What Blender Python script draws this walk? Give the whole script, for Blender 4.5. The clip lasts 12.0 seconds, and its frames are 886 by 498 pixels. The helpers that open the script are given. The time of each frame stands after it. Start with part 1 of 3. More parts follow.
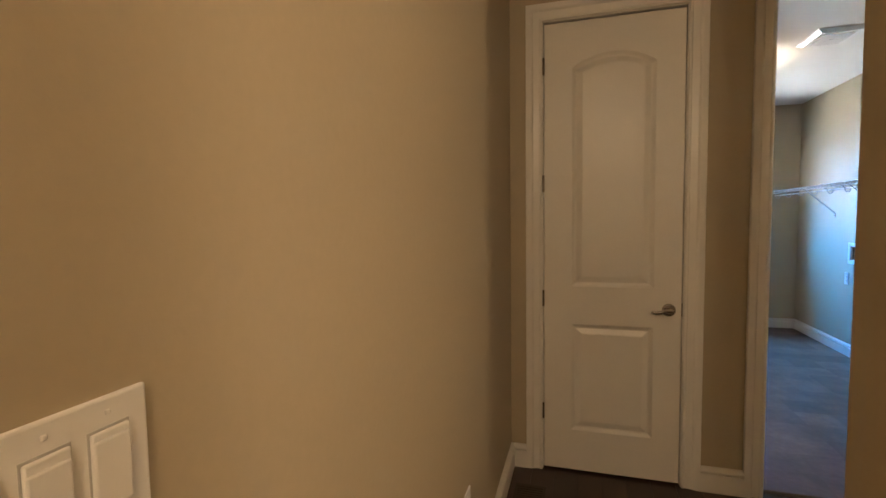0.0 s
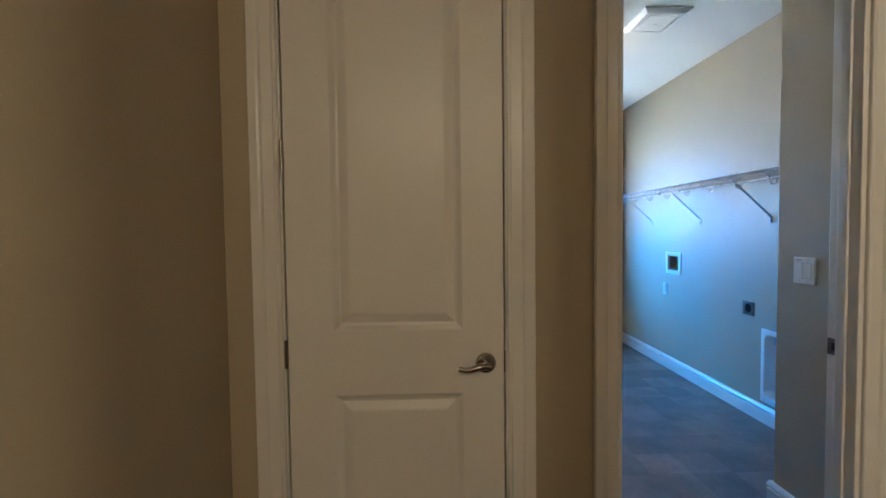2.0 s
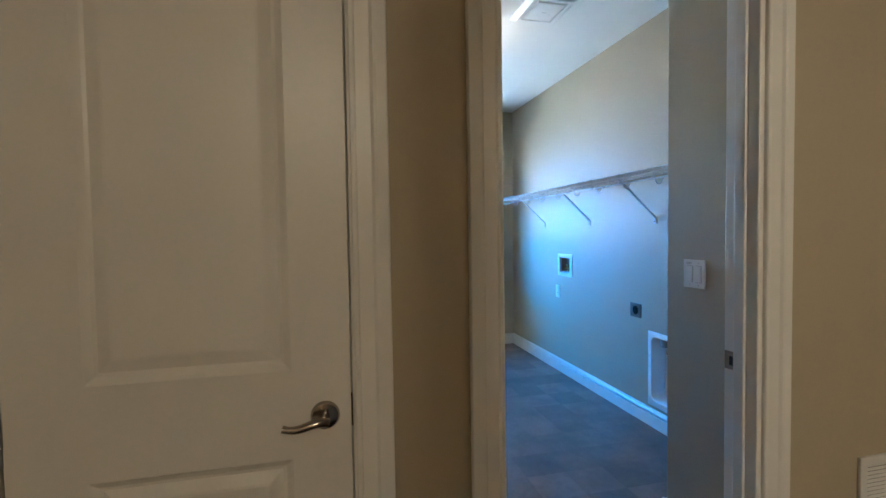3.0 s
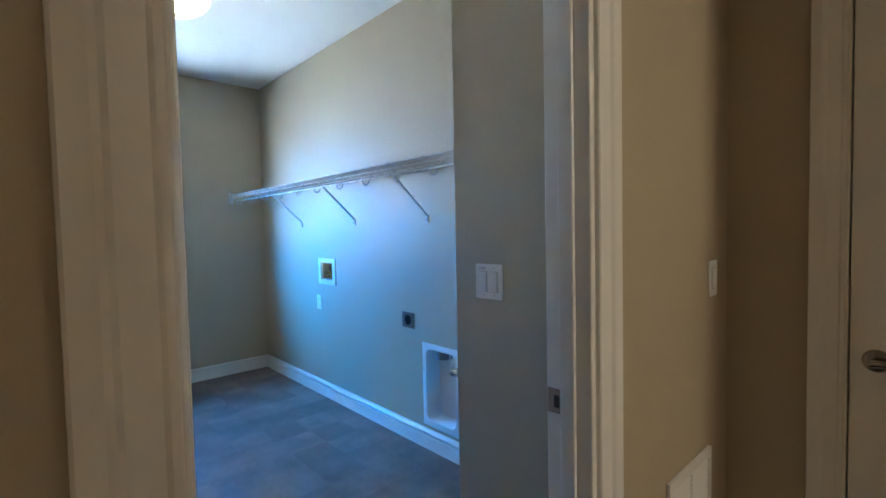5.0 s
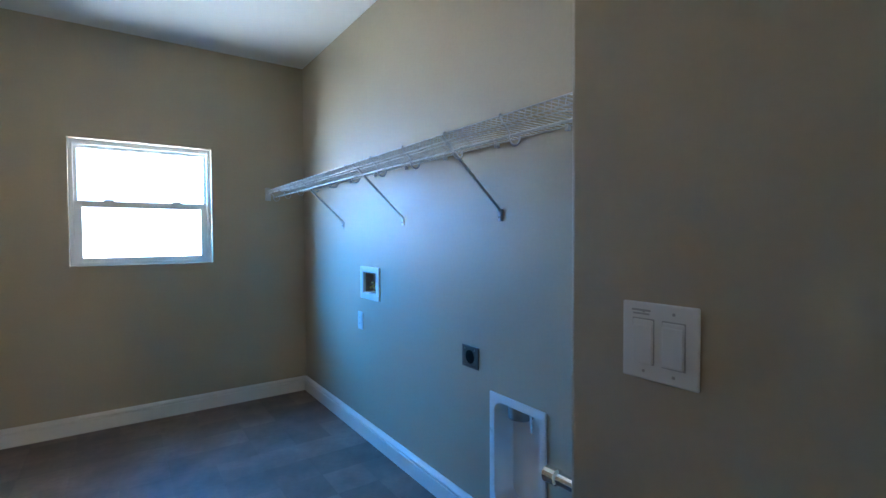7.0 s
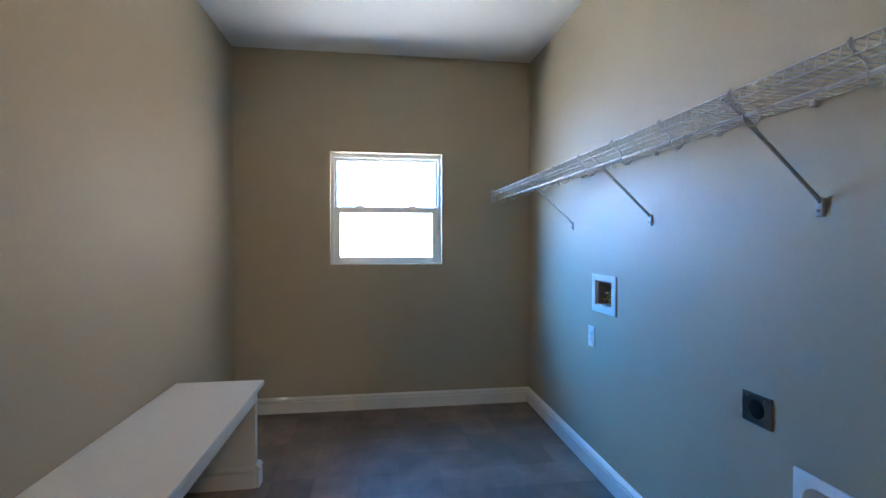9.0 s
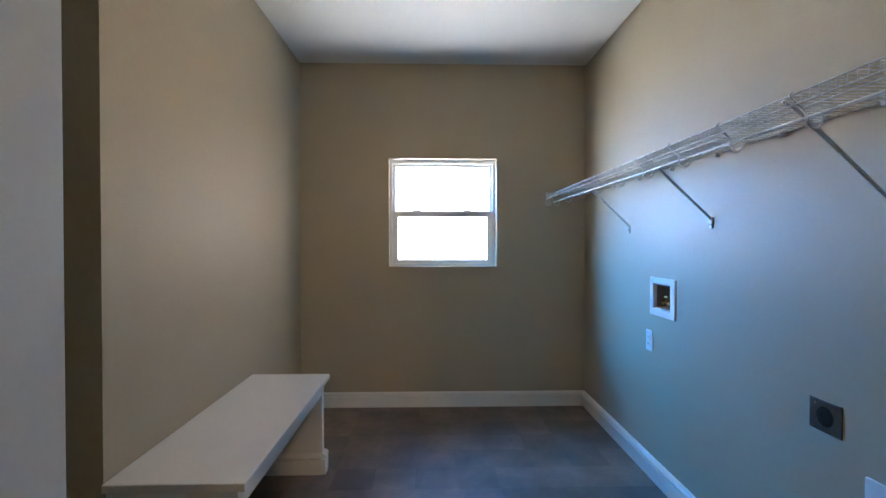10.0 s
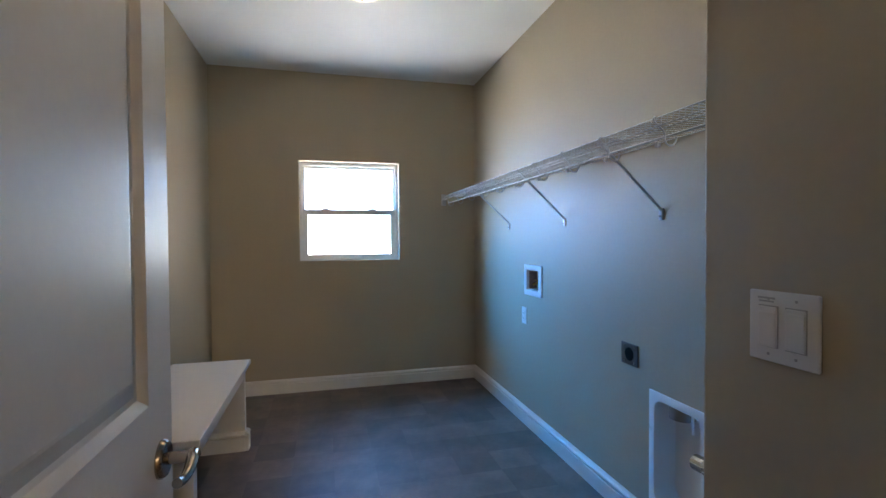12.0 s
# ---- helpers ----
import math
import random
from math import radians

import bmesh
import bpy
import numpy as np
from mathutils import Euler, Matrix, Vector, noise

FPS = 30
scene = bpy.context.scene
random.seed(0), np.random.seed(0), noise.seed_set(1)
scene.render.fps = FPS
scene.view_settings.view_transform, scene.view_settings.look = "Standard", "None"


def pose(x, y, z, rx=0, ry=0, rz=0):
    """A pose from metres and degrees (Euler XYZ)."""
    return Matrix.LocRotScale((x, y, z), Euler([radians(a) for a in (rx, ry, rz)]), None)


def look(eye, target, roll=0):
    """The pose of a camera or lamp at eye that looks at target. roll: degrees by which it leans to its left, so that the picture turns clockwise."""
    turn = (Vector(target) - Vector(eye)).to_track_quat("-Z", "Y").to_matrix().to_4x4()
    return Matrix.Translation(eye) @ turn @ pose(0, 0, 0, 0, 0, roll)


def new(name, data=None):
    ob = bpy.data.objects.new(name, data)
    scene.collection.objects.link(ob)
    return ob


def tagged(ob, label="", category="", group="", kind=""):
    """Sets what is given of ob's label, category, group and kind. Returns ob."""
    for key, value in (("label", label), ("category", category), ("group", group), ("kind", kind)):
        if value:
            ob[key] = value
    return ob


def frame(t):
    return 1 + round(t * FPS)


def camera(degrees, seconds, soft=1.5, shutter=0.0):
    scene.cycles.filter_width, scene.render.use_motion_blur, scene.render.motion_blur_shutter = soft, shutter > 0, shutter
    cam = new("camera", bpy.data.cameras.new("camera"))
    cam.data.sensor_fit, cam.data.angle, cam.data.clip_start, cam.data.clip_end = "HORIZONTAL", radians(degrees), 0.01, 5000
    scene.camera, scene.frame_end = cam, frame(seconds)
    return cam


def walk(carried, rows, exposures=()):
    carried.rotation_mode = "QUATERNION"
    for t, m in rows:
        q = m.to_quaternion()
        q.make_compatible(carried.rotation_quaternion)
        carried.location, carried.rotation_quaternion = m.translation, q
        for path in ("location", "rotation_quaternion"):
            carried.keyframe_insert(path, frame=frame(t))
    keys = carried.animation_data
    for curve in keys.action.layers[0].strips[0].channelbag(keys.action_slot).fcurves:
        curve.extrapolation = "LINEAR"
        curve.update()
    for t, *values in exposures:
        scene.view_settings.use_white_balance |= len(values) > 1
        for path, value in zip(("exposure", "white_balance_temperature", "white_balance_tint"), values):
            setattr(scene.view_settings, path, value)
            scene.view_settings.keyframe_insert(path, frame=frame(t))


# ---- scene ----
cam = camera(87.6, 12.0)
PATH = [
    (0, (-0.882, -2.585, 1.413), (-1.447, -0.671, 1.286), -0.8),
    (0.5, (-0.798, -2.296, 1.364), (-1.283, -0.357, 1.281), -0.6),
    (1, (-0.735, -1.991, 1.367), (-1.024, -0.014, 1.287), -0.7),
    (1.5, (-0.679, -1.728, 1.362), (-0.748, 0.269, 1.28), -0.6),
    (2, (-0.615, -1.462, 1.358), (-0.553, 0.536, 1.278), -0.7),
    (2.5, (-0.495, -1.238, 1.355), (-0.257, 0.746, 1.28), -1.0),
    (3, (-0.411, -1.089, 1.351), (0.055, 0.855, 1.277), -0.9),
    (3.5, (-0.371, -0.942, 1.358), (0.405, 0.899, 1.284), -0.9),
    (3.7, (-0.352, -0.896, 1.353), (0.552, 0.887, 1.278), -1.1),
    (5.3, (-0.021, -0.395, 1.327), (1.368, 1.042, 1.249), -0.8),
    (5.5, (0.042, -0.313, 1.319), (1.447, 1.108, 1.247), -0.5),
    (6, (0.17, -0.148, 1.324), (1.594, 1.254, 1.254), -0.5),
    (6.5, (0.311, -0.002, 1.331), (1.642, 1.489, 1.268), -0.4),
    (7, (0.384, 0.134, 1.321), (1.53, 1.772, 1.266), -0.3),
    (7.5, (0.43, 0.258, 1.315), (1.36, 2.028, 1.268), 0.1),
    (9.3, (0.473, 0.454, 1.315), (0.657, 2.445, 1.284), 0.0),
    (9.5, (0.463, 0.439, 1.317), (0.598, 2.434, 1.291), 0.0),
    (10, (0.444, 0.364, 1.317), (0.496, 2.363, 1.292), 0.0),
    (10.5, (0.413, 0.258, 1.314), (0.443, 2.258, 1.288), -0.1),
    (11, (0.375, 0.129, 1.308), (0.435, 2.128, 1.28), -0.2),
    (11.5, (0.36, 0.018, 1.294), (0.526, 2.011, 1.263), -0.4),
    (12, (0.324, -0.072, 1.308), (0.817, 1.866, 1.267), -0.4),
]
EXPOSURES = [
    (0, 5.65, 6350, 10),
    (0.5, 5.55, 5950, 7),
    (1, 5.5, 5650, 5),
    (2, 5.65, 5200, 2),
    (3.5, 5.65, 4950, 0),
    (5.5, 5.7, 5000, 1),
    (6.5, 5.4, 5300, 3),
    (7.5, 5.15, 5550, 3),
    (9.5, 5.15, 6300, 11),
    (12, 5.05, 6500, 11),
]
walk(cam, [(t, look(eye, target, roll)) for t, eye, target, roll in PATH], EXPOSURES)

# ---------- world, sun, lamps ----------
world = bpy.data.worlds.new("sky")
scene.world = world
world.use_nodes = True
wn = world.node_tree
sky = wn.nodes.new("ShaderNodeTexSky")
sky.sky_type, sky.sun_disc = "NISHITA", False
sky.air_density, sky.dust_density, sky.ozone_density = 0.7, 0.0, 7.0
sky.sun_elevation, sky.sun_rotation = radians(62), radians(265)
wn.links.new(sky.outputs[0], wn.nodes["Background"].inputs[0])
wn.nodes["Background"].inputs[1].default_value = 0.09
sun = new("sun", bpy.data.lights.new("sun", "SUN"))
sun.data.energy, sun.data.angle, sun.data.color = 5.0, radians(0.5), (1, 0.97, 0.93)
sun.matrix_world = look((-4.68, -0.41, 8.83), (0, 0, 0))


def bulb(name, at, watts, colour, radius):
    ob = new(name, bpy.data.lights.new(name, "POINT"))
    ob.data.energy, ob.data.color, ob.data.shadow_soft_size = watts, colour, radius
    ob.location = at
    return ob


# unseen hall lamps, placed to give the walls their warm light
LAMPS = ((-0.50, -4.05, 1.2), (1.10, -3.40, 2.3))
for lx, ly, lw in LAMPS:
    bulb("unseen_hall_bulb", (lx, ly, 2.60), lw, (1.0, 0.73, 0.46), 0.14)
bulb("laundry_bulb", (0.50, 2.08, 2.50), 0.045, (1.0, 0.73, 0.46), 0.05)
# blue area lamp added outside the window, boosts sky light on the east wall
window_fill = new("window_fill_lamp", bpy.data.lights.new("window_fill_lamp", "AREA"))
window_fill.data.shape, window_fill.data.size, window_fill.data.size_y = "RECTANGLE", 0.70, 0.80
window_fill.data.energy, window_fill.data.color, window_fill.data.spread = 0.70, (0.04, 0.37, 1.0), radians(100)
window_fill.matrix_world = look((0.42, 4.49, 1.64), (1.12, 3.84, 1.10))


# ---------- materials ----------
def material(name, colour, rough=0.5, metal=0.0, blotch=0.06, scale=3.0, grain=0.0, gscale=200.0, bump=0.0, bscale=300.0, varied=0.0, spec=0.5):
    """Paint, plastic or metal with broad blotches, fine grain and fine relief."""
    m = bpy.data.materials.new(name)
    m.use_nodes = True
    nt = m.node_tree
    b = nt.nodes["Principled BSDF"]
    b.inputs["Roughness"].default_value, b.inputs["Metallic"].default_value = rough, metal
    b.inputs["Specular IOR Level"].default_value = spec
    geo = nt.nodes.new("ShaderNodeNewGeometry")
    last = None

    def mul(value, low, high, prev):
        r = nt.nodes.new("ShaderNodeMapRange")
        r.inputs[3].default_value, r.inputs[4].default_value = low, high
        nt.links.new(value, r.inputs[0])
        if prev is None:
            return r.outputs[0]
        x = nt.nodes.new("ShaderNodeMath")
        x.operation = "MULTIPLY"
        nt.links.new(r.outputs[0], x.inputs[0])
        nt.links.new(prev, x.inputs[1])
        return x.outputs[0]

    def tex(s, detail):
        n = nt.nodes.new("ShaderNodeTexNoise")
        n.inputs["Scale"].default_value, n.inputs["Detail"].default_value = s, detail
        nt.links.new(geo.outputs["Position"], n.inputs["Vector"])
        return n.outputs["Fac"]

    big = tex(scale, 4)
    last = mul(big, 1 - 2 * blotch, 1 + 2 * blotch, last)
    if grain:
        last = mul(tex(gscale, 3), 1 - 2 * grain, 1 + 2 * grain, last)
    if varied:
        info = nt.nodes.new("ShaderNodeObjectInfo")
        last = mul(info.outputs["Random"], 1 - varied, 1 + varied, last)
    mix = nt.nodes.new("ShaderNodeVectorMath")
    mix.operation = "SCALE"
    mix.inputs[0].default_value = colour
    nt.links.new(last, mix.inputs["Scale"])
    nt.links.new(mix.outputs[0], b.inputs["Base Color"])
    rr = nt.nodes.new("ShaderNodeMapRange")
    rr.inputs[3].default_value, rr.inputs[4].default_value = max(rough - 0.08, 0.02), min(rough + 0.08, 1)
    nt.links.new(big, rr.inputs[0])
    nt.links.new(rr.outputs[0], b.inputs["Roughness"])
    if bump:
        bp = nt.nodes.new("ShaderNodeBump")
        bp.inputs["Strength"].default_value, bp.inputs["Distance"].default_value = bump, 0.002
        nt.links.new(tex(bscale, 2), bp.inputs["Height"])
        nt.links.new(bp.outputs[0], b.inputs["Normal"])
    return m


WALL = material("beige_wall_paint", (0.45, 0.382, 0.27), 0.55, blotch=0.03, scale=1.6, grain=0.02, gscale=60, bump=0.10, bscale=160)
CEIL = material("white_ceiling_paint", (0.80, 0.79, 0.76), 0.8, blotch=0.02, scale=2, bump=0.3, bscale=90)
TRIM = material("white_trim_paint", (0.78, 0.755, 0.71), 0.32, blotch=0.02, scale=4, grain=0.012, gscale=40, bump=0.06, bscale=120)
DOOR = material("white_door_paint", (0.78, 0.75, 0.70), 0.36, blotch=0.02, scale=3, grain=0.015, gscale=90, bump=0.10, bscale=220)
PLASTIC = material("white_plastic", (0.80, 0.79, 0.77), 0.3, blotch=0.01, scale=8)
GAP = material("dark_gap", (0.012, 0.011, 0.010), 0.8, spec=0.1)
VINYL = material("white_vinyl", (0.80, 0.80, 0.79), 0.35, blotch=0.01, scale=8)
NICKEL = material("satin_nickel", (0.38, 0.34, 0.30), 0.20, 1.0, blotch=0.04, scale=30)
CHROME = material("chrome", (0.7, 0.7, 0.7), 0.12, 1.0, blotch=0.03, scale=30)
STEEL = material("brushed_steel", (0.20, 0.18, 0.16), 0.38, 1.0, blotch=0.05, scale=20)
BRASS = material("brass", (0.60, 0.42, 0.16), 0.28, 1.0, blotch=0.08, scale=40)
BLACK = material("hole_shade_black", (0.015, 0.015, 0.015), 0.5)
WIRE = material("white_coated_wire", (0.52, 0.52, 0.52), 0.28, blotch=0.02, scale=20)
TILE = material("taupe_floor_tile", (0.17, 0.128, 0.10), 0.5, blotch=0.40, scale=4.2, grain=0.10, gscale=34, bump=0.12, bscale=70, varied=0.19)
GROUT = material("taupe_joint", (0.12, 0.10, 0.085), 0.8, blotch=0.1, scale=10)
WOOD = material("dark_wood_floor", (0.045, 0.022, 0.014), 0.35, blotch=0.2, scale=6, grain=0.1, gscale=60, bump=0.1, bscale=90, varied=0.25)
BRONZE = material("dark_bronze", (0.05, 0.035, 0.025), 0.4, 0.6, blotch=0.1, scale=20)
SCUFF = material("pale_marking", (0.45, 0.44, 0.43), 0.5)
DUSK = material("brown_box_back", (0.32, 0.215, 0.15), 0.6, blotch=0.2, scale=40)
GALV = material("dull_galvanised_duct", (0.27, 0.25, 0.23), 0.55, 0.4, blotch=0.1, scale=30)
EARTH = material("pale_gravel_ground", (0.68, 0.70, 0.70), 0.9, blotch=0.12, scale=0.7, grain=0.08, gscale=12, bump=0.5, bscale=20)
STUCCO = material("tan_stucco", (0.24, 0.20, 0.155), 0.9, blotch=0.05, scale=2, grain=0.05, gscale=50, bump=0.5, bscale=80)
GLASS = bpy.data.materials.new("clear_glass")
GLASS.use_nodes = True
g = GLASS.node_tree.nodes["Principled BSDF"]
g.inputs["Transmission Weight"].default_value, g.inputs["Roughness"].default_value, g.inputs["IOR"].default_value = 1.0, 0.0, 1.05
LIT = bpy.data.materials.new("lit_frosted_glass")
LIT.use_nodes = True
g = LIT.node_tree.nodes["Principled BSDF"]
g.inputs["Base Color"].default_value = (0.85, 0.8, 0.7, 1)
g.inputs["Emission Color"].default_value, g.inputs["Emission Strength"].default_value = (1.0, 0.72, 0.42, 1), 0.15


# ---------- building blocks ----------
def mesh_of(bm, name, mat, smooth=False):
    me = bpy.data.meshes.new(name)
    bmesh.ops.recalc_face_normals(bm, faces=bm.faces)
    bm.to_mesh(me)
    bm.free()
    me.materials.append(mat)
    if smooth:
        me.shade_smooth()
        me.set_sharp_from_angle(angle=radians(40))
    return me


def part(name, bm, mat, parent=None, label="", smooth=False):
    ob = new(name, mesh_of(bm, name, mat, smooth))
    if parent is not None:
        ob.parent = parent
    return tagged(ob, label)


def thing(name, label, category, group="", kind="", at=(0, 0, 0)):
    ob = new(name)
    ob.empty_display_size = 0.1
    ob.location = at
    return tagged(ob, label, category, group, kind)


def box(x0, x1, y0, y1, z0, z1, bevel=0.0, bm=None):
    bm = bm or bmesh.new()
    vs = bmesh.ops.create_cube(bm, size=1)["verts"]
    for v in vs:
        v.co = ((x0 + x1) / 2 + v.co.x * (x1 - x0), (y0 + y1) / 2 + v.co.y * (y1 - y0), (z0 + z1) / 2 + v.co.z * (z1 - z0))
    if bevel:
        es = list({e for v in vs for e in v.link_edges})
        bmesh.ops.bevel(bm, geom=es, offset=bevel, segments=2, profile=0.5, affect="EDGES")
    return bm


def rod(points, r, sides=8, bm=None, caps=True):
    """A round bar along points."""
    bm = bm or bmesh.new()
    pts = [Vector(p) for p in points]
    rings = []
    for i, p in enumerate(pts):
        d = (pts[min(i + 1, len(pts) - 1)] - pts[max(i - 1, 0)]).normalized()
        a = d.orthogonal().normalized() if not rings else (ref - d * ref.dot(d)).normalized()
        ref = a
        b = d.cross(a)
        rr = r[i] if isinstance(r, (list, tuple)) else r
        rings.append([bm.verts.new(p + (a * math.cos(k * math.tau / sides) + b * math.sin(k * math.tau / sides)) * rr) for k in range(sides)])
    for q, s in zip(rings, rings[1:]):
        for k in range(sides):
            bm.faces.new((q[k], q[(k + 1) % sides], s[(k + 1) % sides], s[k]))
    if caps:
        bm.faces.new(rings[0][::-1])
        bm.faces.new(rings[-1])
    return bm


def lathe(profile, centre, axis="z", sides=32, bm=None):
    """A turned shape: profile of (radius, height) round an axis through centre."""
    bm = bm or bmesh.new()
    c = Vector(centre)

    def place(r, h, a):
        u, v = r * math.cos(a), r * math.sin(a)
        return c + Vector({"z": (u, v, h), "y": (u, h, v), "x": (h, u, v)}[axis])

    rings = [[bm.verts.new(place(max(r, 1e-4), h, k * math.tau / sides)) for k in range(sides)] for r, h in profile]
    for q, s in zip(rings, rings[1:]):
        for k in range(sides):
            bm.faces.new((q[k], q[(k + 1) % sides], s[(k + 1) % sides], s[k]))
    bm.faces.new(rings[0])
    bm.faces.new(rings[-1])
    return bm


def strip(profile, p0, p1, out, bm=None, m0=0.0, m1=0.0):
    """A moulding from p0 to p1: profile points are (off the wall, across). out: off the wall. m0, m1: mitre, lengthening per metre across."""
    bm = bm or bmesh.new()
    p0, p1, out = Vector(p0), Vector(p1), Vector(out)
    along = (p1 - p0).normalized()
    across = along.cross(out) * 1.0
    ends = []
    for p, s in ((p0, -m0), (p1, m1)):
        ends.append([bm.verts.new(p + out * d + across * w + along * (s * w)) for d, w in profile])
    n = len(profile)
    for k in range(n):
        bm.faces.new((ends[0][k], ends[0][(k + 1) % n], ends[1][(k + 1) % n], ends[1][k]))
    bm.faces.new(ends[0][::-1])
    bm.faces.new(ends[1])
    return bm


def wall(name, axis, a0, a1, b0, b1, z0, z1, holes=(), mat=WALL, label="beige painted drywall wall"):
    """A wall of thickness b0..b1 that runs a0..a1 along axis, with holes (a0, a1, z0, z1) right through it."""
    bm = bmesh.new()
    us = sorted({a0, a1, *(h[0] for h in holes), *(h[1] for h in holes)})
    ws = sorted({z0, z1, *(h[2] for h in holes), *(h[3] for h in holes)})

    def solid(i, j):
        if not (0 <= i < len(us) - 1 and 0 <= j < len(ws) - 1):
            return False
        u, w = (us[i] + us[i + 1]) / 2, (ws[j] + ws[j + 1]) / 2
        return not any(h[0] < u < h[1] and h[2] < w < h[3] for h in holes)

    def quad(*ps):
        bm.faces.new([bm.verts.new((u, b, w) if axis == "x" else (b, u, w)) for u, b, w in ps])

    for i in range(len(us) - 1):
        for j in range(len(ws) - 1):
            if not solid(i, j):
                continue
            u, U, w, W = us[i], us[i + 1], ws[j], ws[j + 1]
            for b in (b0, b1):
                quad((u, b, w), (U, b, w), (U, b, W), (u, b, W))
            if not solid(i - 1, j):
                quad((u, b0, w), (u, b1, w), (u, b1, W), (u, b0, W))
            if not solid(i + 1, j):
                quad((U, b0, w), (U, b1, w), (U, b1, W), (U, b0, W))
            if not solid(i, j - 1):
                quad((u, b0, w), (U, b0, w), (U, b1, w), (u, b1, w))
            if not solid(i, j + 1):
                quad((u, b0, W), (U, b0, W), (U, b1, W), (u, b1, W))
    bmesh.ops.remove_doubles(bm, verts=bm.verts, dist=1e-5)
    return tagged(part(name, bm, mat), label, "wall", kind="structure")


# ---------- shell ----------
H = 2.74
CLOSET = (-1.07, -0.372)
ENTRY = (0.008, 0.79)
HEAD = 2.452
WIN = (0.11, 0.968, 1.131, 1.991)
WBOX = (2.685, 2.905, 0.945, 1.107)
DBOX = (1.335, 1.612, 0.175, 0.635)
wall("wall_hall_north", "x", -1.25, 1.70, 0.0, 0.115, 0, H, [(CLOSET[0] - 0.02, CLOSET[1] + 0.02, 0, HEAD + 0.02), (ENTRY[0] - 0.02, ENTRY[1] + 0.02, 0, HEAD + 0.02)])
wall("wall_hall_west", "y", -4.3, 0.63, -1.37, -1.25, 0, H)
wall("wall_hall_east", "y", -1.42, 0.115, 1.70, 1.82, 0, H, [(-1.10, -0.31, 0, HEAD + 0.02)])
# unseen wall; its opening is added to limit lamplight on the north wall
wall("wall_hall_south", "x", -0.33, 1.82, -1.54, -1.42, 0, H, [(0.50, 1.35, 0, HEAD + 0.02)])
# this opening is added out of view, to let lamplight onto the west wall
wall("wall_hall_side", "y", -4.3, -1.54, -0.33, -0.21, 0, H, [(-2.74, -1.72, 0, HEAD + 0.02)])
wall("wall_hall_end", "x", -1.37, 2.0, -4.42, -4.3, 0, H)
wall("wall_beyond_east_door", "y", -4.3, 0.115, 1.90, 2.0, 0, H)
corner = wall("wall_entry_east", "y", 0.115, 0.67, 1.03, 1.80, 0, H)
bead = corner.modifiers.new("rounded corner bead", "BEVEL")
bead.width, bead.segments, bead.limit_method = 0.010, 3, "ANGLE"
wall("wall_laundry_east", "y", 0.67, 4.05, 1.68, 1.80, 0, H, [WBOX, DBOX])
wall("wall_laundry_chase", "y", 0.115, 4.05, 1.86, 1.95, 0, H)
wall("wall_window", "x", -0.76, 1.95, 4.05, 4.21, 0, H, [WIN])
wall("wall_laundry_west", "y", 1.84, 4.05, -0.76, -0.59, 0, H)
wall("wall_recess_north", "x", -1.37, -0.76, 1.84, 1.96, 0, H)
wall("wall_recess_west", "y", 0.63, 1.96, -1.49, -1.37, 0, H)
wall("wall_recess_south", "x", -1.37, -0.2, 0.63, 0.75, 0, H)
wall("wall_entry_west", "y", 0.115, 0.63, -0.30, -0.2, 0, H)
tagged(part("ceiling_laundry", box(-1.49, 1.95, 0.06, 4.21, H, H + 0.15), CEIL), "white painted textured ceiling of the laundry room", "ceiling", kind="structure")
tagged(part("ceiling_hall", box(-1.49, 2.0, -4.42, 0.06, H, H + 0.15), CEIL), "white painted textured ceiling of the hall", "ceiling", kind="structure")
tagged(part("roof_slab", box(-1.6, 2.1, -4.5, 4.5, H + 0.16, H + 0.3), STUCCO), "plain tan slab that closes the house above", "roof", kind="structure")
floor = tagged(part("floor_laundry", box(-1.49, 1.95, 0.055, 4.21, -0.16, 0.009), GROUT), "taupe mottled tile floor of the laundry room", "floor", kind="structure")
hall_floor = tagged(part("floor_hall", box(-1.49, 2.0, -4.42, 0.055, -0.16, -0.004), GAP), "dark brown wooden plank floor of the hall", "floor", kind="structure")
gbm = bmesh.new()
bmesh.ops.create_grid(gbm, x_segments=8, y_segments=8, size=600)
ground = tagged(part("ground", gbm, EARTH), "pale gravel open ground outside the window", "ground", kind="structure")
ground.location = (0, 0, -0.35)
# added out of view: keeps light from the east off the west wall
tagged(part("wall_house_wing", box(2.05, 2.3, 4.21, 10.0, -0.35, 3.04), STUCCO), "unseen tan stucco wall, added to block light from the east", "wall", kind="structure")

# ---------- trim ----------
BASE = [(0, 0), (0.021, 0), (0.021, 0.092), (0.019, 0.095), (0.0005, 0.096), (0.0005, 0.106), (0.023, 0.107), (0.024, 0.114), (0.016, 0.124), (0.006, 0.130), (0, 0.130)]
CASE = [(0, 0), (0.010, 0), (0.013, 0.003), (0.013, 0.011), (0.009, 0.016), (0.012, 0.048), (0.018, 0.055), (0.020, 0.062), (0.020, 0.085), (0.017, 0.088), (0, 0.088)]


def baseboard(p0, p1, out):
    """Runs so that its profile stands upwards."""
    p0, p1, out = Vector((*p0, 0)), Vector((*p1, 0)), Vector((*out, 0))
    if (p1 - p0).normalized().cross(out).z < 0:
        p0, p1 = p1, p0
    tagged(part("baseboard", strip(BASE, p0, p1, out), TRIM), "white painted moulded wooden baseboard", "baseboard", kind="structure")


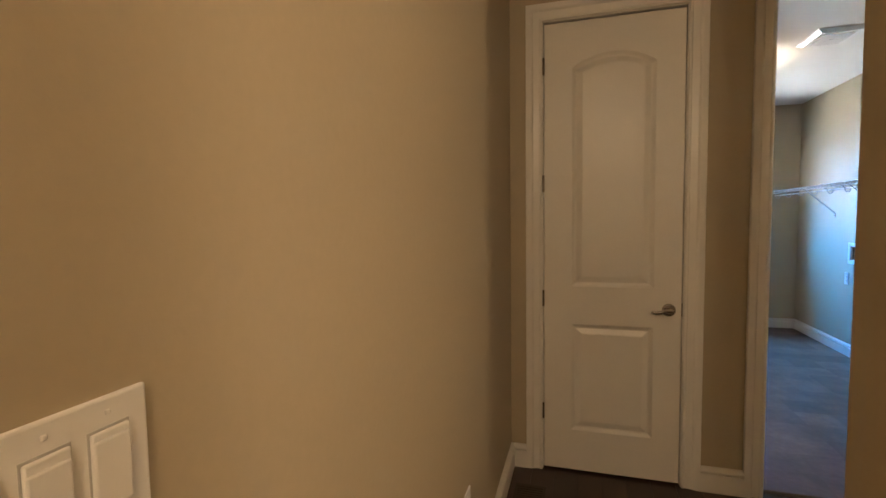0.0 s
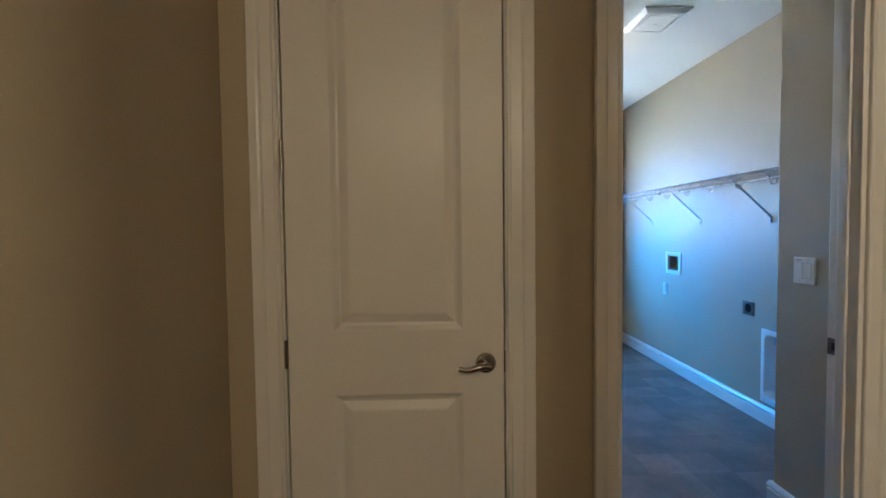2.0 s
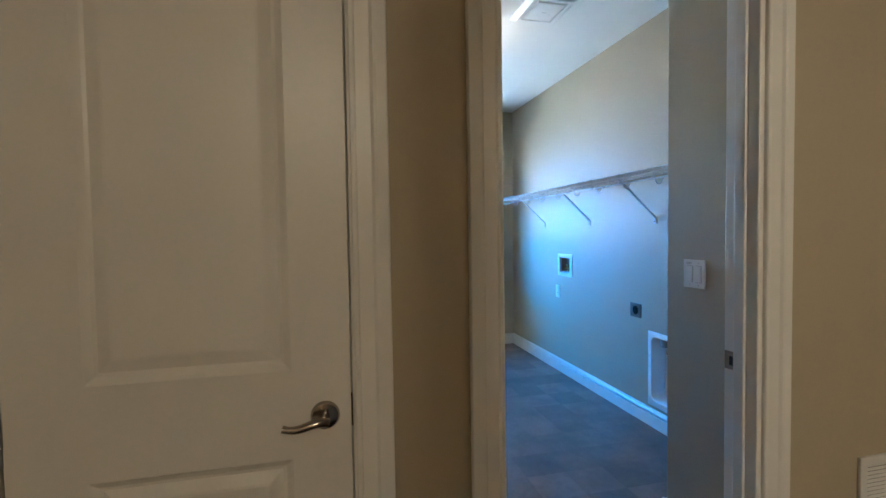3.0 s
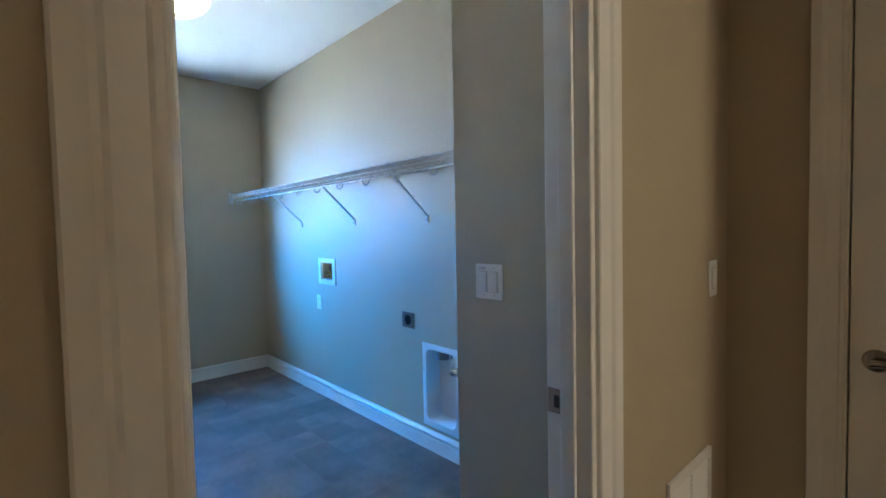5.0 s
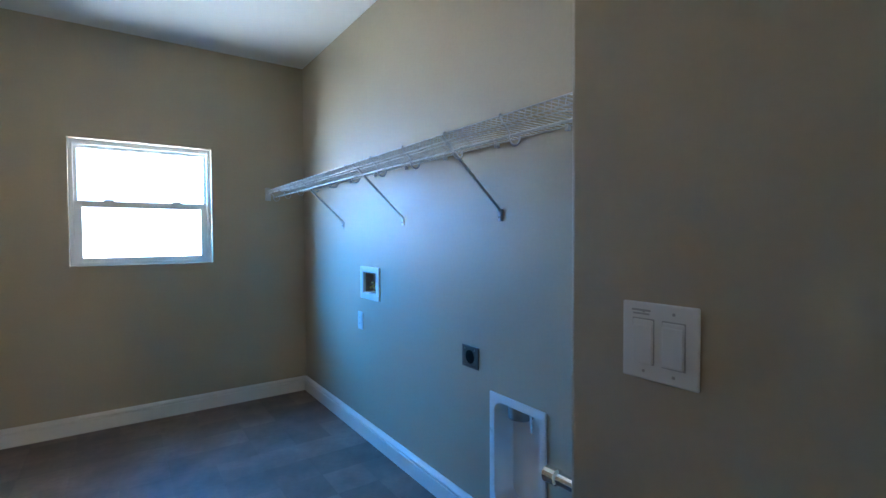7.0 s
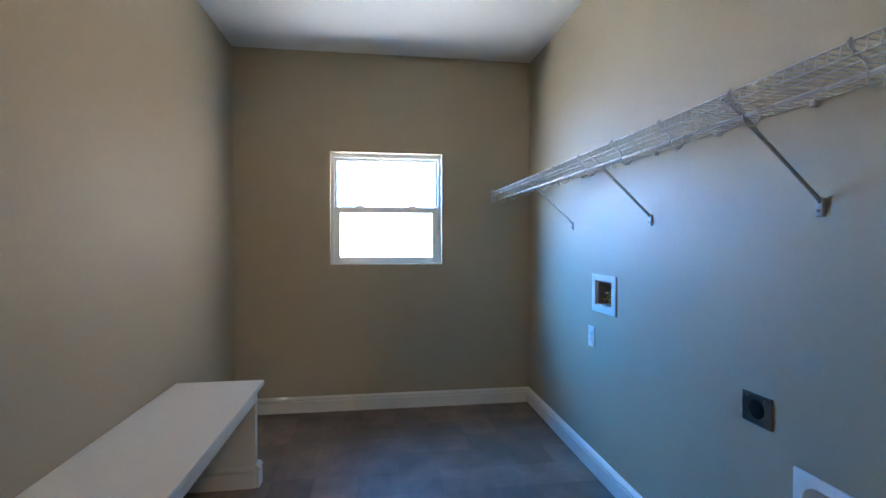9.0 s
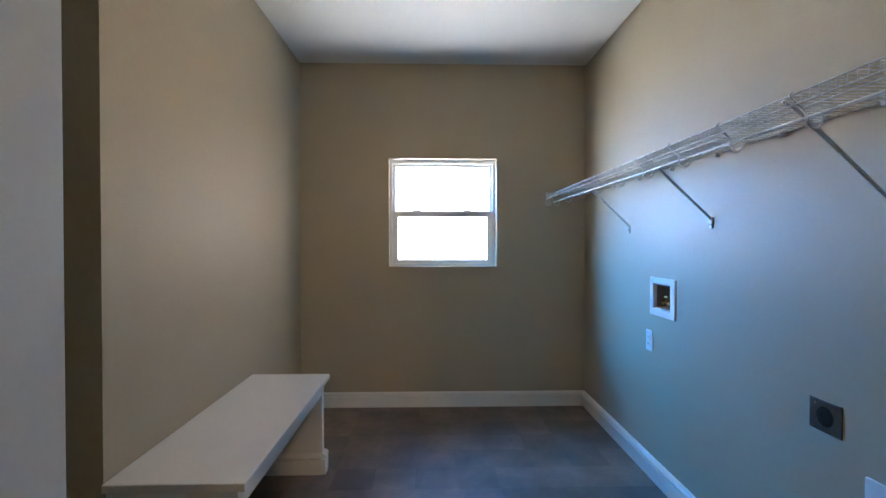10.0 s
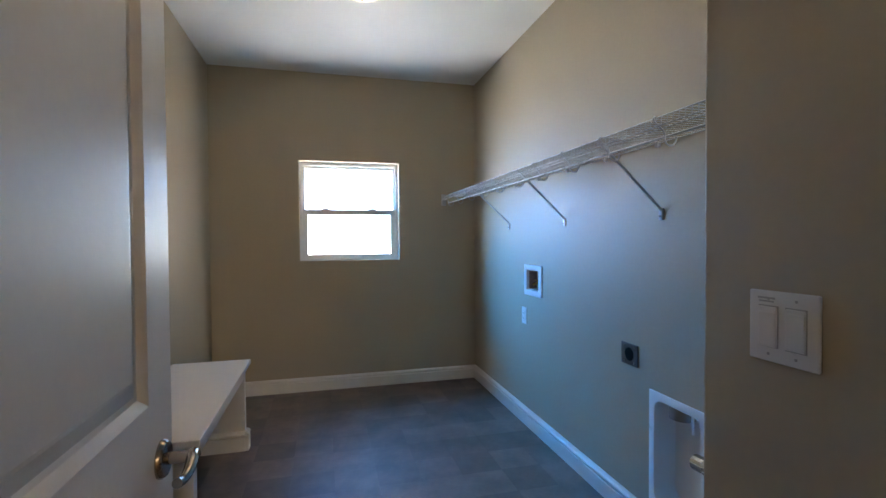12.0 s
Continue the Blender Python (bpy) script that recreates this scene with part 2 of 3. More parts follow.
baseboard((-1.25, -4.3), (-1.25, 0), (1, 0))
baseboard((-1.236, 0), (-1.16, 0), (0, -1))
baseboard((-0.284, 0), (-0.084, 0), (0, -1))
baseboard((0.904, 0), (1.686, 0), (0, -1))
baseboard((1.70, 0), (1.70, -0.225), (-1, 0))
baseboard((0.81, 0.115), (1.016, 0.115), (0, 1))
baseboard((1.03, 0.115), (1.03, 0.684), (-1, 0))
baseboard((1.03, 0.67), (1.666, 0.67), (0, 1))
baseboard((1.68, 0.67), (1.68, 4.05), (-1, 0))
baseboard((-0.576, 4.05), (1.666, 4.05), (0, -1))
baseboard((-0.59, 3.03), (-0.59, 4.05), (1, 0))
baseboard((-0.33, -1.72), (-0.33, -1.42), (-1, 0))
baseboard((-0.33, -4.3), (-0.33, -2.74), (-1, 0))


def casing(name, axis, face, out, a0, a1, head, w=1.0):
    """Three mitred lengths of moulded casing round an opening a0..a1 on a wall's face."""
    th = thing(name, "white painted moulded door casing", "trim", kind="structure")
    o = Vector((0, out, 0)) if axis == "x" else Vector((out, 0, 0))
    prof = [(d, k * w) for d, k in CASE]

    def P(a, z):
        return (a, face, z) if axis == "x" else (face, a, z)

    for p0, p1, toward, m0, m1 in ((P(a0, 0), P(a0, head), P(-1, 0), 0, 1), (P(a1, 0), P(a1, head), P(1, 0), 0, 1), (P(a0, head), P(a1, head), None, 1, 1)):
        d = Vector(p1) - Vector(p0)
        want = Vector((0, 0, 1)) if toward is None else Vector(toward) - Vector(P(0, 0))
        if d.normalized().cross(o).dot(want) < 0:
            p0, p1, m0, m1 = p1, p0, m1, m0
        part("casing_length", strip(prof, p0, p1, o, m0=m0, m1=m1), TRIM, th)


def jamb(name, axis, a0, a1, b0, b1, head, stop):
    """Side and head jambs with a stop, lining an opening. stop: (b0, b1)."""
    th = thing(name, "white painted door jamb with stop", "door frame", kind="structure")

    def B(p, q, b, c, z0, z1, bev=0.0035):
        return box(p, q, b, c, z0, z1, bev) if axis == "x" else box(b, c, p, q, z0, z1, bev)

    part("side_jamb", B(a0 - 0.019, a0, b0, b1, 0, head + 0.018), TRIM, th)
    part("side_jamb", B(a1, a1 + 0.019, b0, b1, 0, head + 0.018), TRIM, th)
    part("head_jamb", B(a0, a1, b0, b1, head, head + 0.018), TRIM, th)
    part("stop", B(a0, a0 + 0.011, stop[0], stop[1], 0, head - 0.011), TRIM, th)
    part("stop", B(a1 - 0.011, a1, stop[0], stop[1], 0, head - 0.011), TRIM, th)
    part("stop", B(a0, a1, stop[0], stop[1], head - 0.011, head), TRIM, th)
    return th


casing("casing_closet", "x", 0.0, -1, CLOSET[0] - 0.005, CLOSET[1] + 0.005, HEAD + 0.005)
casing("casing_entry", "x", 0.0, -1, ENTRY[0] - 0.006, ENTRY[1] + 0.018, HEAD + 0.005)
casing("casing_east", "y", 1.70, -1, -1.085, -0.315, HEAD + 0.005)
jamb("frame_closet", "x", *CLOSET, -0.001, 0.116, HEAD, (0.047, 0.085))
entry_frame = jamb("frame_entry", "x", *ENTRY, -0.001, 0.116, HEAD, (0.036, 0.074))
jamb("frame_east", "y", -1.08, -0.32, 1.699, 1.821, HEAD, (1.747, 1.785))


# ---------- doors ----------
def outline(x0, x1, z0, z1, rise, d):
    """A panel's outline, inset by d, with an arched head if rise."""
    pts = [(x0 + d, z0 + d), (x1 - d, z0 + d)]
    if not rise:
        return pts + [(x1 - d, z1 - d), (x0 + d, z1 - d)]
    w = x1 - x0
    r = (w * w / 4 + rise * rise) / (2 * rise)
    cx, cz = (x0 + x1) / 2, z1 - r
    for k in range(17):
        x = x1 - d - (w - 2 * d) * k / 16
        pts.append((x, cz + math.sqrt((r - d) ** 2 - (x - cx) ** 2)))
    return pts


def leaf(width, height=2.43, thick=0.035):
    """A moulded two-panel door leaf, hinge edge at x = 0, front at y = 0."""
    bm = bmesh.new()
    s = 1.0 if width < 0.7 else 0.84
    panels = [(0.145 * s, width - 0.133 * s, 1.028, 2.258, 0.066), (0.145 * s, width - 0.133 * s, 0.227, 0.822, 0)]
    rings = ((0.0, 0.0), (0.006, 0.0035), (0.016, 0.0105), (0.024, 0.0125), (0.050, 0.0035), (0.056, 0.0025))
    rim = {}
    for y, sgn in ((0.0, 1), (thick, -1)):
        edges = []

        def loop(pts, yy):
            vs = [bm.verts.new((x, yy, z)) for x, z in pts]
            return vs, [bm.edges.new((vs[i], vs[(i + 1) % len(vs)])) for i in range(len(vs))]

        rim[y], es = loop([(0, 0), (width, 0), (width, height), (0, height)], y)
        edges += es
        for p in panels:
            prev = None
            for d, depth in rings:
                vs, es = loop(outline(*p, d), y + sgn * depth)
                if prev is None:
                    edges += es
                else:
                    for i in range(len(vs)):
                        j = (i + 1) % len(vs)
                        bm.faces.new((prev[i], prev[j], vs[j], vs[i]))
                prev = vs
            bm.faces.new(prev)
        bmesh.ops.triangle_fill(bm, edges=edges, use_beauty=True)
    a, b = rim[0.0], rim[thick]
    for i in range(4):
        j = (i + 1) % 4
        bm.faces.new((a[i], a[j], b[j], b[i]))
    return bm


def lever(parent, x, y, z, side, toward):
    """A rosette with a wave lever that stands off in direction side along y and runs toward -x or +x."""
    part("rosette", lathe([(0.033, 0), (0.033, side * 0.004), (0.029, side * 0.010), (0.016, side * 0.013)], (x, y, z), "y", 32), NICKEL, parent, "satin nickel round rosette", True)
    part("neck", rod([(x, y + side * 0.010, z), (x, y + side * 0.050, z)], 0.0105, 14), NICKEL, parent, "", True)
    pts, rad = [], []
    for k in range(13):
        u = k / 12
        pts.append((x + toward * (0.098 * u - 0.008), y + side * (0.050 + 0.006 * math.sin(u * 3)), z + 0.005 * math.sin(u * 5.6 + 0.4) - 0.002))
        rad.append(0.0115 - 0.004 * u + (0.001 if k == 12 else 0))
    part("lever_arm", rod(pts, rad, 12), NICKEL, parent, "satin nickel curved lever", True)


def panel_door(name, width, label, latch=True):
    d = thing(name, label, "door", kind="structure")
    lf = part("door_leaf", leaf(width), DOOR, d)
    bev = lf.modifiers.new("edge", "BEVEL")
    bev.width, bev.segments, bev.limit_method, bev.angle_limit = 0.0015, 2, "ANGLE", radians(60)
    lever(d, width - 0.060, 0.0, 0.918, -1, -1)
    lever(d, width - 0.060, 0.035, 0.918, 1, -1)
    part("latch_plate", box(width - 0.0005, width + 0.0015, 0.006, 0.029, 0.89, 0.946), NICKEL, d)
    return d


def hinge(parent, x, y, z):
    bm = rod([(x, y, z - 0.045), (x, y, z + 0.045)], 0.0062, 10)
    part("hinge_barrel", bm, NICKEL, parent, "satin nickel hinge barrel", True)


closet_door = panel_door("door_closet", 0.690, "closed white two-panel arched closet door in the hall")
closet_door.location = (-1.066, 0.008, 0.012)
for z in (0.325, 0.96, 1.588, 2.211):
    hinge(closet_door, -0.004, -0.006, z)
part("latch", box(0.690, 0.6935, 0.002, 0.030, 0.885, 0.955), BRONZE, closet_door, "dark latch in the gap of the door")

entry_door = panel_door("door_laundry", 0.772, "white two-panel laundry door standing wide open")
entry_door.matrix_world = pose(0.039, 0.108, 0.012, 0, 0, 89.7)
for z in (0.325, 0.96, 1.588, 2.211):
    part("hinge_leaf", box(ENTRY[0], ENTRY[0] + 0.0025, 0.076, 0.114, z - 0.045, z + 0.045, 0.0008), NICKEL, entry_frame, "satin nickel hinge leaf let into the jamb")
strike = part("strike_plate", box(ENTRY[1] - 0.0025, ENTRY[1] + 0.001, 0.078, 0.112, 0.908, 0.965, 0.001), NICKEL, entry_frame, "satin nickel strike plate")
# black box in place of the shade inside the hole
part("latch_hole", box(ENTRY[1] - 0.0035, ENTRY[1] - 0.0022, 0.081, 0.094, 0.922, 0.950), BLACK, strike)

east_door = panel_door("door_east", 0.752, "closed white two-panel door in the hall's end")
east_door.matrix_world = pose(1.709, -1.076, 0.012, 0, 0, 90) @ Matrix.Diagonal((1, -1, 1, 1))

# ---------- window ----------
w0, w1, wz0, wz1 = WIN
win = thing("window_1", "white vinyl single-hung window with two clear panes", "window", kind="structure")


def sash(name, x0, x1, z0, z1, y0, y1, wl, wr, wb, wt, label=""):
    f = part(name, box(x0, x0 + wl, y0, y1, z0, z1, 0.003), VINYL, win, label)
    part("stile", box(x1 - wr, x1, y0, y1, z0, z1, 0.003), VINYL, f)
    part("rail", box(x0 + wl, x1 - wr, y0 + 0.001, y1 - 0.001, z0, z0 + wb, 0.003), VINYL, f)
    part("rail", box(x0 + wl, x1 - wr, y0 + 0.001, y1 - 0.001, z1 - wt, z1, 0.003), VINYL, f)
    if name != "window_frame":
        p = part("pane", box(x0 + wl - 0.004, x1 - wr + 0.004, (y0 + y1) / 2 - 0.002, (y0 + y1) / 2 + 0.002, z0 + wb - 0.004, z1 - wt + 0.004), GLASS, f, "clear glass pane")
        p.visible_shadow = False


sash("window_frame", w0, w1, wz0, wz1, 4.118, 4.20, 0.024, 0.024, 0.024, 0.030)
sash("upper_sash", w0 + 0.018, w1 - 0.018, 1.548, wz1 - 0.026, 4.150, 4.176, 0.026, 0.026, 0.030, 0.028, "upper sash with slim white rails")
sash("lower_sash", w0 + 0.018, w1 - 0.018, wz0 + 0.020, 1.578, 4.122, 4.148, 0.050, 0.050, 0.034, 0.046, "lower sash with wider white rails")
for x in (0.33, 0.74):
    part("sash_lock", box(x - 0.03, x + 0.03, 4.116, 4.140, 1.578, 1.590, 0.003), VINYL, win)

# ---------- bench ----------
bench = thing("bench", "white painted built-in wooden bench along the wall", "bench")
part("seat", box(-0.588, -0.142, 1.825, 3.052, 0.532, 0.560, 0.004), TRIM, bench)
part("apron", box(-0.196, -0.174, 1.895, 2.985, 0.455, 0.532, 0.002), TRIM, bench)
for y0, y1 in ((1.845, 1.895), (2.985, 3.028)):
    e = part("end_panel", box(-0.588, -0.172, y0, y1, 0.0, 0.532, 0.002), TRIM, bench)
    for pa, pb, out in (((-0.172, y0), (-0.588, y0), (0, -1, 0)), ((-0.588, y1), (-0.172, y1), (0, 1, 0)), ((-0.172, y1 + 0.014), (-0.172, y0 - 0.014), (1, 0, 0))):
        pa, pb = Vector((*pa, 0)), Vector((*pb, 0))
        if (pb - pa).normalized().cross(Vector(out)).z < 0:
            pa, pb = pb, pa
        part("base_moulding", strip(BASE, pa, pb, out), TRIM, e)

# ---------- wire shelf ----------
shelf = thing("wire_shelf", "white coated wire shelf with hang rod on the wall", "shelf")
S0, S1, SZ, SF = 0.674, 4.046, 1.702, 1.372
for x, z in ((1.672, SZ), (1.60, SZ - 0.004), (1.49, SZ - 0.004), (SF, SZ - 0.004), (SF - 0.002, SZ - 0.032)):
    part("long_wire", rod([(x, S0, z), (x, S1, z)], 0.0024, 8), WIRE, shelf, "", True)
part("hang_rod", rod([(1.430, S0, 1.646), (1.430, S1, 1.646)], 0.0046, 12), WIRE, shelf, "white hang rod below the shelf's front", True)
first = part("deck_wire", rod([(1.674, 0, SZ), (SF + 0.006, 0, SZ), (SF - 0.001, 0, SZ - 0.008), (SF - 0.004, 0, SZ - 0.034)], 0.0015, 5), WIRE, shelf)
first.location.y = S0 + 0.012
count = int((S1 - S0) / 0.0254)
for k in range(1, count):
    w = new("deck_wire", first.data)
    w.parent = shelf
    w.location.y = S0 + 0.012 + 0.0254 * k
hook = [(SF - 0.002, 0, SZ + 0.002), (SF - 0.007, 0, SZ - 0.004), (SF - 0.004, 0, SZ - 0.014), (1.400, 0, 1.662)]
for k in range(13):
    a = math.radians(160 + 215 * k / 12)
    hook.append((1.430 + 0.023 * math.cos(a), 0, 1.639 + 0.027 * math.sin(a)))
hm = None
for k in range(11):
    y = 3.97 - 0.305 * k
    if hm is None:
        o = part("rod_hook", rod(hook, 0.0030, 8), WIRE, shelf, "", True)
        hm = o.data
    else:
        o = new("rod_hook", hm)
        o.parent = shelf
    o.location.y = y
for y in (3.206, 2.367, 1.565):
    b = part("bracket", rod([(SF + 0.0, y, SZ - 0.010), (1.405, y, 1.675), (1.668, y, 1.432), (1.676, y, 1.420)], 0.0056, 8), WIRE, shelf, "white diagonal support brace", True)
    part("brace_foot", box(1.672, 1.680, y - 0.011, y + 0.011, 1.382, 1.432, 0.002), WIRE, b)
    part("screw", lathe([(0.005, -0.0035), (0.004, 0)], (1.672, y, 1.398), "x", 10), STEEL, b)
for k in range(9):
    y = 3.8 - 0.37 * k
    part("wall_clip", box(1.660, 1.680, y - 0.008, y + 0.008, SZ - 0.016, SZ + 0.006, 0.003), WIRE, shelf)
part("end_bracket", box(SF - 0.012, SF + 0.03, 4.034, 4.050, 1.618, 1.722, 0.004), WIRE, shelf, "white end bracket screwed to the wall")
part("end_bracket", box(SF - 0.012, SF + 0.03, 0.670, 0.684, 1.618, 1.722, 0.004), WIRE, shelf)


# ---------- wall plates ----------
def ring_plate(y0, y1, z0, z1, hole, x_face, depth, corner, mat):
    """A flange on the east wall with a rounded opening and a tub behind it."""
    bm = bmesh.new()

    def rr(a0, a1, c0, c1, r):
        pts = []
        for cy, cz, s in ((a1 - r, c1 - r, 0), (a0 + r, c1 - r, 1), (a0 + r, c0 + r, 2), (a1 - r, c0 + r, 3)):
            for k in range(7):
                a = (s + k / 6) * math.pi / 2
                pts.append((cy + r * math.cos(a), cz + r * math.sin(a)))
        return pts

    hy0, hy1, hz0, hz1 = hole
    loops = [(rr(y0, y1, z0, z1, 0.004), x_face - 0.001), (rr(y0, y1, z0, z1, 0.004), x_face - 0.006), (rr(y0 + 0.003, y1 - 0.003, z0 + 0.003, z1 - 0.003, 0.005), x_face - 0.008),
             (rr(hy0, hy1, hz0, hz1, corner), x_face - 0.008), (rr(hy0 + 0.004, hy1 - 0.004, hz0 + 0.004, hz1 - 0.004, corner), x_face - 0.002),
             (rr(hy0 + 0.008, hy1 - 0.008, hz0 + 0.008, hz1 - 0.008, corner), x_face + depth)]
    rings = [[bm.verts.new((x, a, c)) for a, c in pts] for pts, x in loops]
    for q, s in zip(rings, rings[1:]):
        for k in range(len(q)):
            bm.faces.new((q[k], q[(k + 1) % len(q)], s[(k + 1) % len(q)], s[k]))
    bm.faces.new(rings[-1])
    return bm


wb = thing("washer_outlet_box", "white recessed washing-machine outlet box with brass valves", "outlet box")
part("tub", ring_plate(2.66, 2.925, 0.922, 1.130, (2.702, 2.888, 0.956, 1.098), 1.68, 0.085, 0.006, PLASTIC), PLASTIC, wb)
part("back_plate", box(1.742, 1.750, 2.712, 2.878, 0.966, 1.088), DUSK, wb, "brownish back of the box")
for y0, y1, z0, z1 in ((2.711, 2.714, 0.966, 1.088), (2.876, 2.879, 0.966, 1.088), (2.714, 2.876, 0.965, 0.968), (2.714, 2.876, 1.086, 1.089)):
    part("side_lining", box(1.690, 1.742, y0, y1, z0, z1), DUSK, wb, "brown unpainted side of the box")
for y in (2.765, 2.83):
    v = part("valve", rod([(1.735, y, 0.970), (1.735, y, 1.010)], 0.011, 12), BRASS, wb, "brass hose valve", True)
    part("spout", rod([(1.738, y, 1.004), (1.705, y, 1.000), (1.694, y, 0.992)], 0.010, 12), BRASS, v, "", True)
    part("valve_handle", box(1.712, 1.730, y - 0.016, y + 0.016, 1.020, 1.030, 0.003), BRASS, v)
    part("stem", rod([(1.735, y, 1.01), (1.722, y, 1.03)], 0.005, 8), BRASS, v)

db = thing("dryer_vent_box", "white recessed dryer vent box near the floor", "vent box")
part("tub", ring_plate(1.312, 1.634, 0.152, 0.657, (1.345, 1.602, 0.190, 0.625), 1.68, 0.095, 0.045, PLASTIC), PLASTIC, db, "", True)
part("duct_collar", lathe([(0.052, 0), (0.052, 0.05), (0.046, 0.05), (0.046, 0.0)], (1.728, 1.50, 0.572), "z", 28), GALV, db, "grey metal duct collar", True)
part("tab", box(1.690, 1.697, 1.404, 1.414, 0.545, 0.622, 0.002), PLASTIC, db)


def cover(name, label, category, axis, face, out, a, z, gangs, kind):
    """A bevelled cover plate with rockers or an outlet. a, z: its centre."""
    th = thing(name, label, category, "switch plates" if kind == "rocker" else "wall outlets")
    w, h = 0.070 + 0.046 * (gangs - 1), 0.116

    def B(u0, u1, d0, d1, z0, z1, bev, mat, nm, par, lab=""):
        d = sorted((face + out * d0, face + out * d1))
        bm = box(a + u0, a + u1, d[0], d[1], z + z0, z + z1, bev) if axis == "x" else box(d[0], d[1], a + u0, a + u1, z + z0, z + z1, bev)
        return part(nm, bm, mat, par, lab)

    pl = B(-w / 2, w / 2, 0, 0.006, -h / 2, h / 2, 0.0025, PLASTIC, "plate", th)
    for k in range(gangs):
        c = (k - (gangs - 1) / 2) * 0.046
        B(c - 0.0172, c + 0.0172, 0.0055, 0.0066, -0.0342, 0.0342, 0, SCUFF, "slot_edge", pl)
        if kind == "rocker":
            r = B(c - 0.0160, c + 0.0160, 0.006, 0.0095, -0.0325, 0.0325, 0.002, PLASTIC, "rocker", th)
            B(c - 0.0155, c + 0.0155, 0.008, 0.0108, -0.0320 - 0.001 * (k % 2), 0.026 - 0.002 * (k % 2), 0.002, PLASTIC, "rocker_lip", r)
        else:
            r = B(c - 0.0160, c + 0.0160, 0.006, 0.0085, -0.0325, 0.0325, 0.002, PLASTIC, "socket_face", th)
            for s in (-0.018, 0.018):
                B(c - 0.007, c - 0.005, 0.0083, 0.0088, s - 0.005, s + 0.005, 0, GAP, "slot", r)
                B(c + 0.005, c + 0.007, 0.0083, 0.0088, s - 0.005, s + 0.005, 0, GAP, "slot", r)
        for s in (-0.045, 0.045):
            B(c - 0.0022, c + 0.0022, 0.0055, 0.0068, s - 0.0022, s + 0.0022, 0.001, SCUFF if gangs == 2 else PLASTIC, "screw", pl)
    return th


two = cover("light_switch", "white two-gang rocker switch plate inside the laundry entry", "light switch", "y", 1.03, -1, 0.503, 1.163, 2, "rocker")
part("marking", box(1.0232, 1.0242, 0.515, 0.545, 1.2075, 1.2105), SCUFF, two, "small grey printed marking")
part("marking", box(1.0232, 1.0242, 0.517, 0.543, 1.2025, 1.2050), SCUFF, two, "small grey printed marking")
cover("light_switch", "white single rocker switch plate on the hall wall", "light switch", "x", 0.0, -1, 1.545, 1.162, 1, "rocker")
cover("light_switch", "white three-gang rocker switch plate on the hall wall", "light switch", "y", -1.25, 1, -2.361, 1.218, 3, "rocker")
cover("wall_outlet", "white duplex wall outlet below the washer box", "outlet", "y", 1.68, -1, 2.936, 0.770, 1, "outlet")
cover("wall_outlet", "white duplex wall outlet low on the hall wall", "outlet", "y", -1.25, 1, -1.092, 0.423, 1, "outlet")

dry = thing("dryer_outlet", "brushed steel dryer outlet plate with black round socket", "outlet")
part("plate", box(1.675, 1.680, 1.712, 1.830, 0.724, 0.824, 0.0015), STEEL, dry)
part("socket", lathe([(0.031, 0.001), (0.031, -0.0008), (0.029, -0.0015), (0.0, -0.0015)], (1.675, 1.771, 0.774), "x", 28), GAP, dry, "black round socket", True)
for dy, dz in ((-0.012, 0.006), (0.012, 0.006), (0, -0.012)):
    part("slot", box(1.6728, 1.6738, 1.771 + dy - 0.002, 1.771 + dy + 0.002, 0.774 + dz - 0.007, 0.774 + dz + 0.007), GAP, dry)
for dy, dz in ((-0.035, 0.035), (0.035, 0.035), (-0.035, -0.035), (0.035, -0.035)):
    part("screw", lathe([(0.004, -0.002), (0.003, 0)], (1.675, 1.771 + dy, 0.774 + dz), "x", 8), CHROME, dry)

grille = thing("return_grille", "white louvred return-air grille on the hall wall", "vent grille")
gx0, gx1, gz0, gz1 = 1.181, 1.512, 0.20, 0.622
# near-black sheet, its colour gives the shade of a duct behind the slats
part("backing", box(gx0 + 0.02, gx1 - 0.02, -0.004, -0.001, gz0 + 0.02, gz1 - 0.02), GAP, grille)
for b in ((gx0, gx1, gz1 - 0.028, gz1), (gx0, gx1, gz0, gz0 + 0.028), (gx0, gx0 + 0.028, gz0 + 0.028, gz1 - 0.028), (gx1 - 0.028, gx1, gz0 + 0.028, gz1 - 0.028), ((gx0 + gx1) / 2 - 0.006, (gx0 + gx1) / 2 + 0.006, gz0 + 0.028, gz1 - 0.028)):
    part("frame_bar", box(b[0], b[1], -0.013, -0.001, b[2], b[3], 0.003), TRIM, grille)
sl = bmesh.new()
sv = [sl.verts.new(p) for p in ((gx0 + 0.026, -0.012, -0.0035), (gx1 - 0.026, -0.012, -0.0035), (gx1 - 0.026, -0.005, 0.0020), (gx0 + 0.026, -0.005, 0.0020), (gx0 + 0.026, -0.0115, -0.0048), (gx1 - 0.026, -0.0115, -0.0048), (gx1 - 0.026, -0.0045, 0.0007), (gx0 + 0.026, -0.0045, 0.0007))]
for f in ((0, 1, 2, 3), (7, 6, 5, 4), (0, 4, 5, 1), (1, 5, 6, 2), (2, 6, 7, 3), (3, 7, 4, 0)):
    sl.faces.new([sv[i] for i in f])
s0 = part("slat", sl, TRIM, grille)
s0.location.z = gz0 + 0.036
for k in range(1, 29):
    o = new("slat", s0.data)
    o.parent = grille
    o.location.z = gz0 + 0.036 + 0.0128 * k

